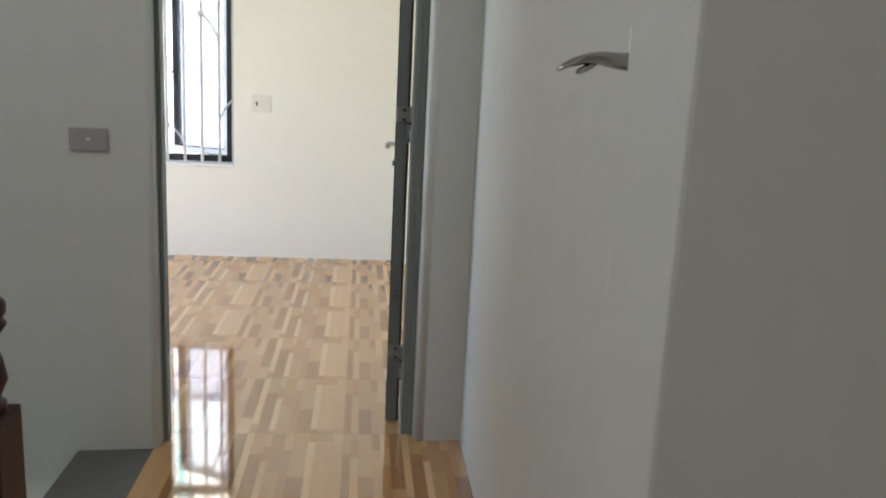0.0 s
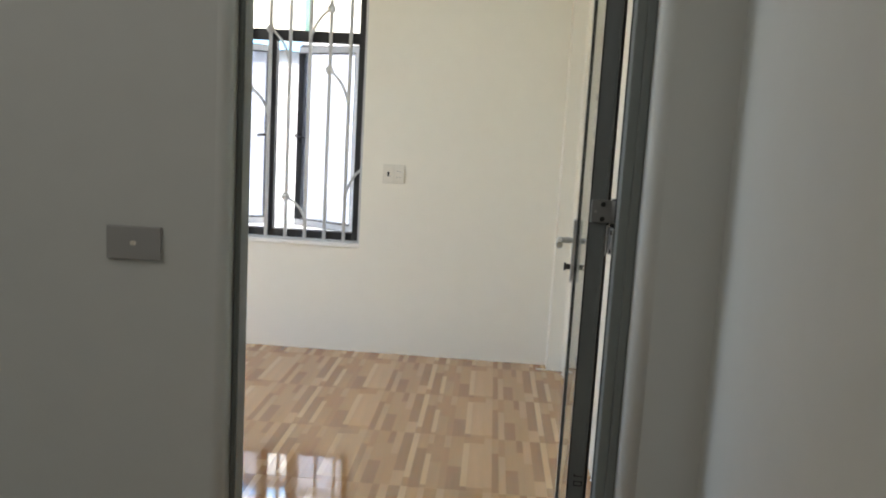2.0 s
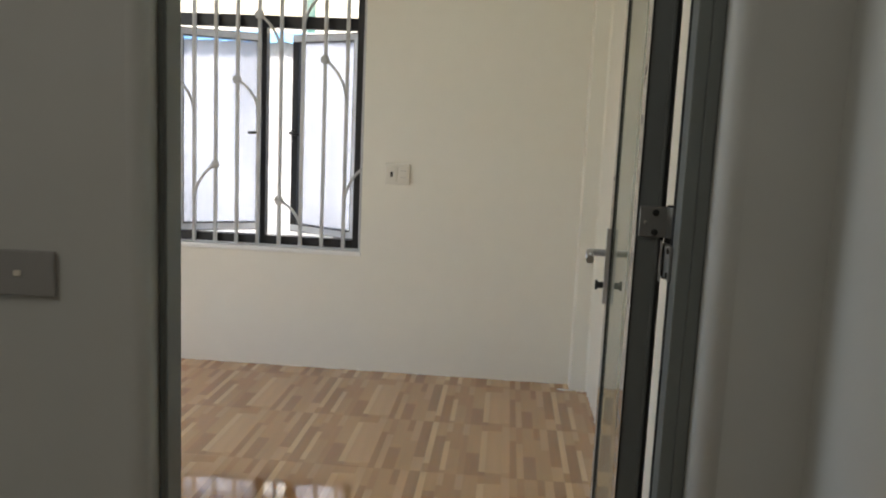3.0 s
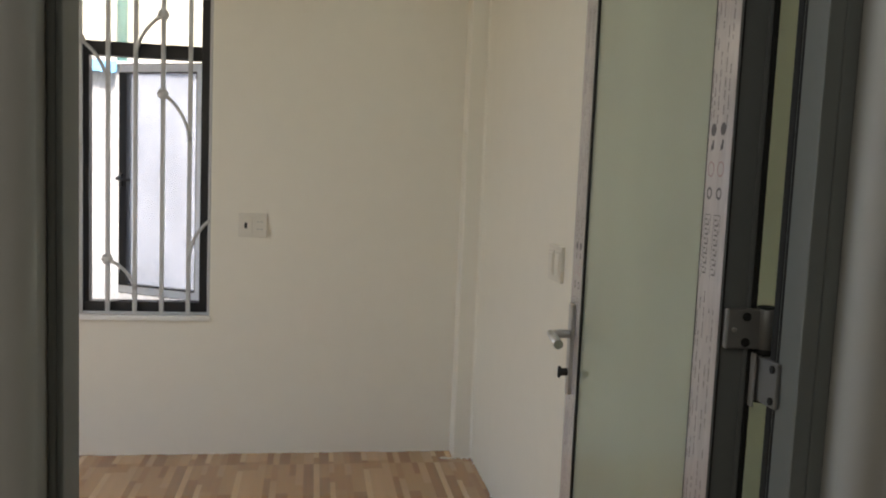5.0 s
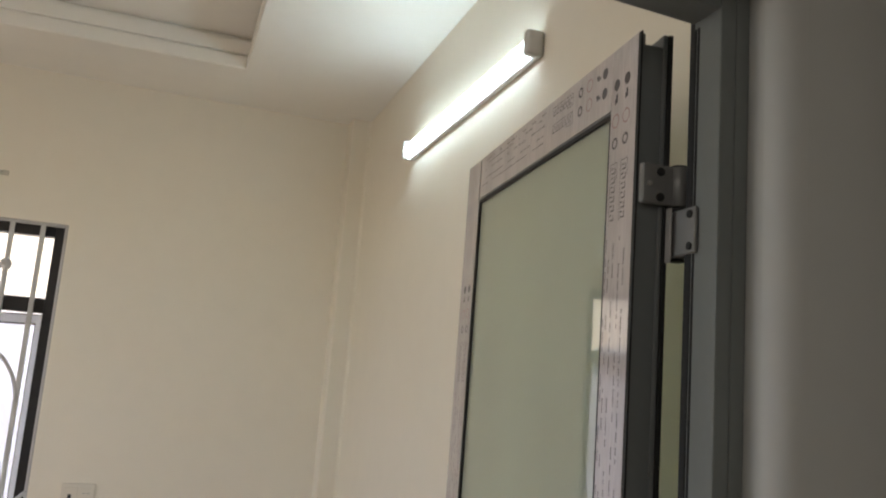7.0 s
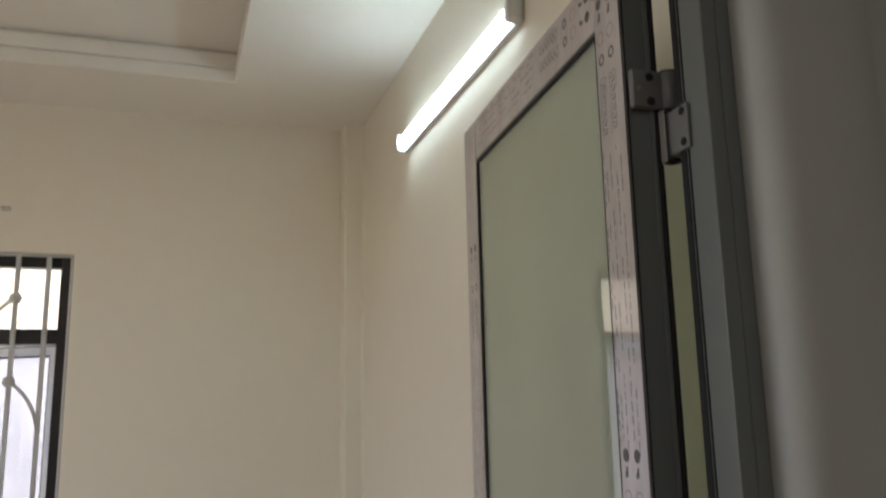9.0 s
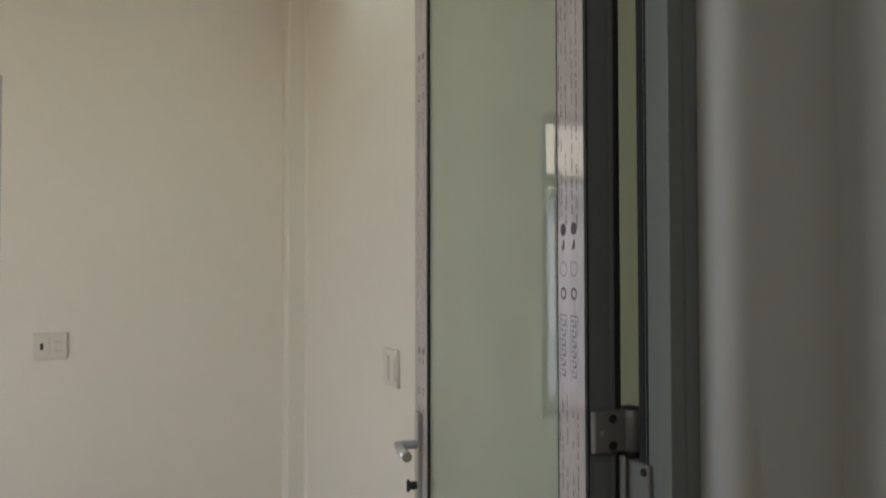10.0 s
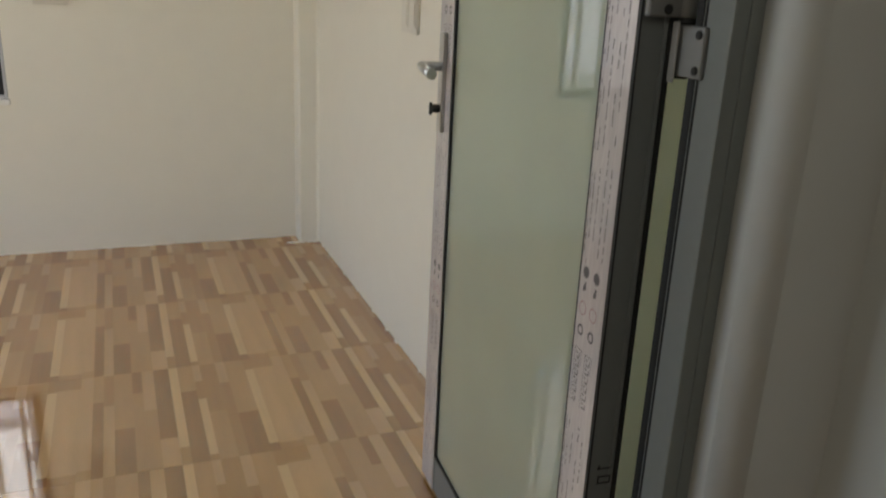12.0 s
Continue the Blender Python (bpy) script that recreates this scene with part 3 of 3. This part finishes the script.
def door_leaf():
    """Open leaf; its own x runs from the hinge edge to the latch edge, y into its thickness, z up."""
    leaf = base("door_1", Matrix.Translation((0.0655, 3.088, 0)) @ Matrix.Rotation(radians(90 - 4.0), 4, "Z"), "open grey aluminium door with frosted green glass, still wrapped in printed film", "door")
    leaf["kind"] = "structure"
    w, z0, z1 = LEAF_W, LEAF_Z0, LEAF_Z1
    ya, yb = -LEAF_T, 0.0        # thickness lies to the east; the filmed face is y = 0
    bm = bmesh.new()
    box(bm, 0, STILE_H, ya, yb, z0, z1 - 0.016, 0.002)
    box(bm, 0, STILE_H, ya, ya + 0.005, z1 - 0.018, z1, 0.001)
    box(bm, 0, STILE_H, yb - 0.007, yb, z1 - 0.018, z1 - 0.002, 0.001)
    box(bm, -0.003, 0.010, ya, ya + 0.006, z0, z1, 0.001)
    part("hinge_stile", bm, M_ALU, leaf)
    bm = bmesh.new()
    box(bm, w - STILE, w, ya, yb, z0, z1, 0.002)
    part("latch_stile", bm, M_ALU, leaf)
    for za, zb, name in ((z1 - STILE, z1, "top_rail"), (z0, z0 + STILE, "bottom_rail")):
        bm = bmesh.new()
        box(bm, STILE_H, w - STILE, ya + 0.001, yb - 0.001, za, zb, 0.002)
        part(name, bm, M_ALU, leaf)
    bm = bmesh.new()
    box(bm, STILE_H - 0.01, w - STILE + 0.01, -0.012, -0.004, z0 + STILE - 0.01, z1 - STILE + 0.01)
    part("pane", bm, M_FROST, leaf, "frosted pale green glass")
    bm = bmesh.new()
    rect_leaf(bm, STILE_H - 0.002, w - STILE + 0.002, z0 + STILE - 0.002, z1 - STILE + 0.002, 0.006, -0.006, 0.0008)
    part("glazing_seal", bm, M_GASKET, leaf, "black rubber seal")
    bm = bmesh.new()
    box(bm, -0.0035, 0.004, -0.0015, 0.0012, z0, z1, 0.0005)
    box(bm, -0.005, 0.004, ya - 0.007, ya - 0.0005, z0, z1, 0.001)
    part("edge_seal", bm, M_GASKET, leaf, "black rubber seal")
    # film strips over the west-facing side, with their print
    strips = (("film_strip", (0.004, STILE_H - 0.001, z0, z1), Vector((0, 0, -1)), Vector((1, 0, 0)), (-2.01, -z0 - 0.05), 0.046),
              ("film_strip", (w - STILE + 0.006, w - 0.002, z0, z1), Vector((0, 0, -1)), Vector((1, 0, 0)), (-1.79, -z0 - 0.05), w - 0.050),
              ("film_strip", (STILE_H, w - STILE, z1 - STILE + 0.006, z1), Vector((1, 0, 0)), Vector((0, 0, 1)), (0.10, w - 0.10), z1 - 0.038))
    for name, (xa, xb, za, zb), along, across, (s, e), mid in strips:
        bm = bmesh.new()
        box(bm, xa, xb, 0.0, 0.0012, za, zb)
        film = part(name, bm, M_FILM, leaf, "pale printed protective film")
        bm = bmesh.new()
        film_marks(bm, along, across, s, e, across * mid + Vector((0, 0.0016, 0)))
        part("print", bm, (M_PRINT, M_PRINT_RED), film, "small dark printed marks")
    # a number written in black pen on the hinge edge, reading downwards
    bm = bmesh.new()
    for ya_, yb_, za, zb in ((-0.033, -0.012, 0.5065, 0.5085), (-0.016, -0.0135, 0.5085, 0.513), (-0.034, -0.014, 0.4935, 0.4955), (-0.034, -0.014, 0.483, 0.485), (-0.034, -0.032, 0.485, 0.4935), (-0.016, -0.014, 0.485, 0.4935)):
        box(bm, -0.0036, -0.0030, ya_, yb_, za, zb)
    box(bm, -0.0031, -0.0001, -0.0335, -0.0325, 0.4935, 0.4945)
    part("pen_mark", bm, M_GASKET, leaf, "number ten written in black pen")
    # lever set on the latch stile
    xh = w - 0.040
    handle = new("lever_set")
    handle.parent = leaf
    tagged(handle, "brushed steel lever handle on a long plate")
    bm = bmesh.new()
    box(bm, xh - 0.015, xh + 0.015, 0.001, 0.010, 0.845, 1.045, 0.003, segments=2)
    part("back_plate", bm, M_STEEL, handle)
    bm = bmesh.new()
    tube(bm, [(xh, 0.008, 0.978), (xh, 0.036, 0.978), (xh - 0.004, 0.046, 0.978), (xh - 0.012, 0.051, 0.977)], 0.0095, 12)
    tube(bm, [(xh + 0.002, 0.050, 0.979), (xh - 0.03, 0.052, 0.976), (xh - 0.078, 0.051, 0.970)], [0.0085, 0.0095, 0.0105], 12)
    part("lever", bm, M_STEEL, handle)
    bm = bmesh.new()
    turned(bm, [(0.008, 0.0), (0.0085, 0.003), (0.0085, 0.016), (0.006, 0.019)], 14, pose(xh, 0.009, 0.893, -90))
    box(bm, xh - 0.003, xh + 0.003, 0.024, 0.031, 0.880, 0.906, 0.002)
    part("lock_cylinder", bm, M_DARK, handle, "black lock knob")


def rect_leaf(bm, x0, x1, z0, z1, w, y0, y1):
    box(bm, x0, x0 + w, y0, y1, z0, z1)
    box(bm, x1 - w, x1, y0, y1, z0, z1)
    box(bm, x0 + w, x1 - w, y0, y1, z0, z0 + w)
    box(bm, x0 + w, x1 - w, y0, y1, z1 - w, z1)


door_leaf()


def hinge(z):
    """Two-knuckle clamp hinge: upper wing on the leaf's edge, lower wing on the frame."""
    ob = base("door_hinge", pose(0, 0, z), "silver-grey two-knuckle door hinge with black screws", "hinge", "hinges of the door")
    bm = bmesh.new()
    box(bm, 0.067, 0.122, 3.074, 3.084, -0.026, 0.026, 0.002)
    part("leaf_wing", bm, M_HINGE, ob)
    axis = pose(0.124, 3.080, 0)
    bm = bmesh.new()
    turned(bm, [(0.013, -0.026), (0.014, -0.025), (0.014, 0.025), (0.013, 0.026)], 18, axis)
    part("upper_knuckle", bm, M_HINGE, ob)
    for za, zb in ((-0.036, -0.026), (0.026, 0.029), (-0.096, -0.093)):
        bm = bmesh.new()
        turned(bm, [(0.010, za), (0.0125, za + 0.001), (0.0125, zb - 0.001), (0.010, zb)], 18, axis)
        part("bush", bm, M_GASKET, ob, "black plastic bush")
    bm = bmesh.new()
    turned(bm, [(0.013, -0.093), (0.014, -0.092), (0.014, -0.037), (0.013, -0.036)], 18, axis)
    part("lower_knuckle", bm, M_HINGE, ob)
    bm = bmesh.new()
    box(bm, 0.1110, 0.1172, 3.026, 3.074, -0.092, -0.034, 0.0015)
    box(bm, 0.1168, 0.1325, 3.0465, 3.072, -0.092, -0.034, 0.002)
    part("frame_wing", bm, M_HINGE, ob)
    for x, dz, r in ((0.093, 0.016, 0.0056), (0.093, -0.017, 0.0056), (0.077, -0.001, 0.0035)):
        bm = bmesh.new()
        turned(bm, [(r * 0.5, 0.0030), (r, 0.0025), (r, -0.001)], 12, pose(x, 3.0745, dz, 90))
        part("screw", bm, M_DARK if r > 0.004 else M_PLATE_GREY, ob)
    bm = bmesh.new()
    box(bm, 0.1048, 0.1072, 3.066, 3.078, -0.100, -0.030, 0.0008)
    part("liner", bm, M_PLATE_GREY, ob, "thin pale plastic liner")
    for dz in (-0.043, -0.083):
        bm = bmesh.new()
        turned(bm, [(0.0050, -0.001), (0.0050, 0.0022), (0.0022, 0.0027)], 12, pose(0.1110, 3.0345, dz, 0, -90))
        part("screw", bm, M_DARK, ob)


for z in (1.139, 1.857, 0.28):
    hinge(z)


# ---- hall things ----
def newel():
    ob = base("newel_post", pose(-0.690, 1.6, -0.02), "dark red turned wooden newel post of the stair", "post")
    bm = bmesh.new()
    box(bm, -0.052, 0.052, -0.052, 0.052, 0.02, 0.690, 0.006, segments=2)
    part("shaft", bm, M_WOOD, ob)
    bm = bmesh.new()
    turned(bm, [(0.030, 0.688), (0.046, 0.694), (0.046, 0.708), (0.036, 0.716), (0.041, 0.728), (0.050, 0.750), (0.044, 0.785), (0.033, 0.812), (0.030, 0.826), (0.046, 0.836), (0.053, 0.848), (0.046, 0.858),
                (0.053, 0.868), (0.053, 0.884), (0.040, 0.900), (0.018, 0.912)], 20)
    part("turned_cap", bm, M_WOOD, ob)


newel()


def blade(bm, rows, sides=16):
    """Flattened bar: rows of centre, half width along y and half height."""
    rings = [[bm.verts.new((c[0] + 0.35 * h * math.sin(a) * (k / len(rows)), c[1] + w * math.cos(a), c[2] + h * math.sin(a))) for a in (math.tau * i / sides for i in range(sides))] for k, (c, w, h) in enumerate(rows)]
    for a, b in zip(rings, rings[1:]):
        for i in range(sides):
            bm.faces.new((a[i], a[(i + 1) % sides], b[(i + 1) % sides], b[i])).smooth = True
    bm.faces.new(rings[0][::-1])
    bm.faces.new(rings[-1])


def hall_handle():
    """Chrome lever on a long bowed plate, with a film tab hanging from it."""
    ob = base("lever_handle", pose(HE, 1.293, 1.29), "shiny chrome lever handle on a long tapered plate", "handle")
    bm = bmesh.new()
    rows = [(0.064 - 0.166 * k / 14, 0.034 - 0.010 * abs(k - 6) ** 2 / 64) for k in range(15)]
    across = 10
    grid = []
    for k, (z, hw) in enumerate(rows):
        bow = 0.013 * math.sin(math.pi * min(1, max(0.04, (k + 0.4) / 14.8))) ** 0.6
        grid.append([bm.verts.new((-bow * (1 - 0.35 * (2 * i / across - 1) ** 2) if 0 < i < across else 0, hw * (2 * i / across - 1), z)) for i in range(across + 1)])
    for a, b in zip(grid, grid[1:]):
        for i in range(across):
            bm.faces.new((a[i], a[i + 1], b[i + 1], b[i])).smooth = True
    for row in (grid[0], grid[-1]):
        bm.faces.new([bm.verts.new((0, row[0].co.y, row[0].co.z))] + row[1:-1] + [bm.verts.new((0, row[-1].co.y, row[-1].co.z))])
    part("back_plate", bm, M_SATIN, ob, "satin grey metal plate")
    bm = bmesh.new()
    box(bm, -0.0145, -0.004, -0.027, 0.019, 0.010, 0.058, 0.002)
    part("sticker", bm, M_LABEL, ob, "white paper sticker")
    bm = bmesh.new()
    blade(bm, [((-0.008, -0.008, 0.008), 0.013, 0.013), ((-0.022, -0.012, 0.010), 0.013, 0.0120), ((-0.040, -0.017, 0.010), 0.0125, 0.0105), ((-0.062, -0.022, 0.0125), 0.012, 0.0088),
               ((-0.086, -0.027, 0.010), 0.011, 0.0072), ((-0.104, -0.030, 0.004), 0.010, 0.0058), ((-0.116, -0.031, -0.002), 0.008, 0.0044), ((-0.120, -0.031, -0.004), 0.004, 0.0022)])
    part("lever", bm, M_CHROME, ob, "curved chrome lever")
    bm = bmesh.new()
    blade(bm, [((-0.070, -0.024, 0.006), 0.006, 0.005), ((-0.082, -0.028, -0.001), 0.0065, 0.0055), ((-0.092, -0.030, -0.005), 0.005, 0.0042), ((-0.096, -0.031, -0.006), 0.002, 0.002)], 10)
    part("finger_rest", bm, M_CHROME, ob)
    bm = bmesh.new()
    box(bm, -0.0152, -0.0140, -0.016, 0.008, 0.0400, 0.0440)
    part("mark", bm, M_DARK, ob, "small dark maker's mark")
    for y, z in ((-0.004, -0.040), (-0.020, -0.046)):
        bm = bmesh.new()
        turned(bm, [(0.005, 0), (0.005, 0.002), (0.003, 0.003)], 12, pose(-0.0118, y, z, 0, -90))
        part("keyhole", bm, M_DARK, ob)
    bm = bmesh.new()
    box(bm, -0.0100, -0.0070, 0.010, 0.022, -0.090, -0.085, 0.001)
    part("screw", bm, M_DARK, ob)
    bm = bmesh.new()
    box(bm, -0.006, -0.001, -0.030, 0.030, -0.150, -0.1025, 0.002)
    part("film_tab", bm, M_TAPE, ob, "pale pink film tab")
    ob = base("power_socket", pose(HE, 1.298, 1.003), "white wall socket with a red rocker switch", "socket")
    bm = bmesh.new()
    box(bm, -0.008, 0, -0.040, 0.036, -0.052, 0.048, 0.003, segments=2)
    part("plate", bm, M_PLATE_DULL, ob)
    bm = bmesh.new()
    box(bm, -0.0125, -0.0075, -0.010, 0.003, -0.012, 0.008, 0.003, segments=2)
    part("rocker", bm, M_RED, ob, "red rocker")
    bm = bmesh.new()
    turned(bm, [(0.006, 0), (0.006, 0.002), (0.004, 0.003)], 14, pose(-0.0075, -0.004, 0.026, 0, -90))
    part("indicator", bm, M_TAPE, ob, "pale pink indicator lamp")
    for dy in (-0.018, -0.029):
        for dz in (-0.022, 0.012):
            bm = bmesh.new()
            turned(bm, [(0.0028, 0), (0.0028, 0.0006)], 10, pose(-0.0079, dy, dz, 0, -90))
            part("slot", bm, M_DARK, ob)


hall_handle()


def plaster_edge():
    """Ragged leftovers of plaster along the foot of the north and east walls."""
    rng = random.Random(11)
    bm = bmesh.new()
    for k in range(90):
        if k < 60:
            x, y = rng.uniform(XW, 0.21), YN - rng.uniform(0.0, 0.004)
        else:
            x, y = XE - rng.uniform(0.0, 0.004), rng.uniform(3.4, 5.74)
        if rng.random() < 0.25:
            x, y = 0.21 + rng.uniform(-0.06, 0.085), 5.742 - rng.uniform(0, 0.006)
        t = bmesh.new()
        bmesh.ops.create_icosphere(t, subdivisions=1, radius=1)
        for v in t.verts:
            v.co *= rng.uniform(0.7, 1.2)
        sx, sz = rng.uniform(0.006, 0.028), rng.uniform(0.002, 0.007) if k < 60 else rng.uniform(0.001, 0.004)
        join(bm, t, 0, Matrix.LocRotScale((x, y, 0.001), None, (sx if k < 60 else 0.004, 0.004 if k < 60 else sx, sz)))
    thing("plaster_crumbs", bm, M_ROOM, "ragged cream plaster crumbs along the wall foot", "plaster", kind="stuff")


plaster_edge()

# ---- floor tiles, each with the same printed strips ----
TILE, JOINT, OX, OY = 0.54, 0.0007, -0.423, 5.150
# columns of the print: start, end, and pieces (end along the tile from its north edge, tone)
PRINT = [(0.000, 0.045, ((0.85, 4), (1, 1))), (0.045, 0.125, ((0.30, 2), (1, 0))), (0.125, 0.165, ((0.20, 3), (0.40, 1), (0.95, 4), (1, 1))), (0.165, 0.250, ((0.55, 1), (1, 2))),
         (0.250, 0.300, ((0.25, 3), (1, 1))), (0.300, 0.400, ((0.60, 2), (1, 0))), (0.400, 0.445, ((0.13, 1), (0.93, 4), (1, 0))), (0.445, 0.560, ((0.12, 1), (0.94, 3), (1, 1))),
         (0.560, 0.620, ((0.92, 3), (1, 2))), (0.620, 0.670, ((0.30, 2), (1, 0))), (0.670, 0.720, ((0.35, 1), (1, 3))), (0.720, 0.810, ((0.60, 2), (1, 0))),
         (0.810, 0.860, ((0.25, 0), (1, 2))), (0.860, 0.920, ((0.45, 3), (1, 2))), (0.920, 1.000, ((0.75, 0), (1, 3)))]
tile_meshes = {}


def tile_mesh(u0, u1, v0, v1):
    """A tile, or the cut piece of one: u to the east, v to the south, as parts of its side."""
    key = tuple(round(k, 4) for k in (u0, u1, v0, v1))
    if key in tile_meshes:
        return tile_meshes[key]
    bm = bmesh.new()
    g = JOINT / 2 / TILE
    a0, a1, b0, b1 = u0 + (g if u0 == 0 else 0), u1 - (g if u1 == 1 else 0), v0 + (g if v0 == 0 else 0), v1 - (g if v1 == 1 else 0)
    for c0, c1, pieces in PRINT:
        p0 = 0
        for p1, tone in pieces:
            x0, x1, y0, y1 = max(c0, a0), min(c1, a1), max(p0, b0), min(p1, b1)
            p0 = p1
            if x1 - x0 > 1e-4 and y1 - y0 > 1e-4:
                f = bm.faces.new([bm.verts.new((x * TILE, -y * TILE, 0)) for x, y in ((x0, y1), (x1, y1), (x1, y0), (x0, y0))])
                f.material_index = tone
    e = 0.0
    cs = [(a0 * TILE, -b1 * TILE), (a1 * TILE, -b1 * TILE), (a1 * TILE, -b0 * TILE), (a0 * TILE, -b0 * TILE)]
    for i in range(4):
        (xa, ya), (xb, yb) = cs[i], cs[(i + 1) % 4]
        f = bm.faces.new([bm.verts.new(q) for q in ((xa, ya, -0.0024), (xb, yb, -0.0024), (xb, yb, e), (xa, ya, e))])
        f.material_index = 1
    me = bpy.data.meshes.new("tile")
    bm.to_mesh(me)
    bm.free()
    for t in TONES:
        me.materials.append(t)
    tile_meshes[key] = me
    return me


def lay_tiles(x0, x1, y0, y1):
    i0, i1 = math.floor((x0 - OX) / TILE), math.ceil((x1 - OX) / TILE)
    j0, j1 = math.floor((OY - y1) / TILE), math.ceil((OY - y0) / TILE)
    for i in range(i0, i1):
        for j in range(j0, j1):
            tx, ty = OX + i * TILE, OY - j * TILE
            u0, u1 = max(0, (x0 - tx) / TILE), min(1, (x1 - tx) / TILE)
            v0, v1 = max(0, (ty - y1) / TILE), min(1, (ty - y0) / TILE)
            if u1 - u0 < 0.01 or v1 - v0 < 0.01:
                continue
            ob = new("tile", tile_mesh(u0, u1, v0, v1))
            ob.parent = floor
            ob.location = (tx, ty, 0)


lay_tiles(XW, XE, YS, YN)
lay_tiles(DX0, DX1, YF, YS)
lay_tiles(-0.72, HE + 0.02, HS, YF)
lay_tiles(HE + 0.02, 1.5, HS, 0.98)
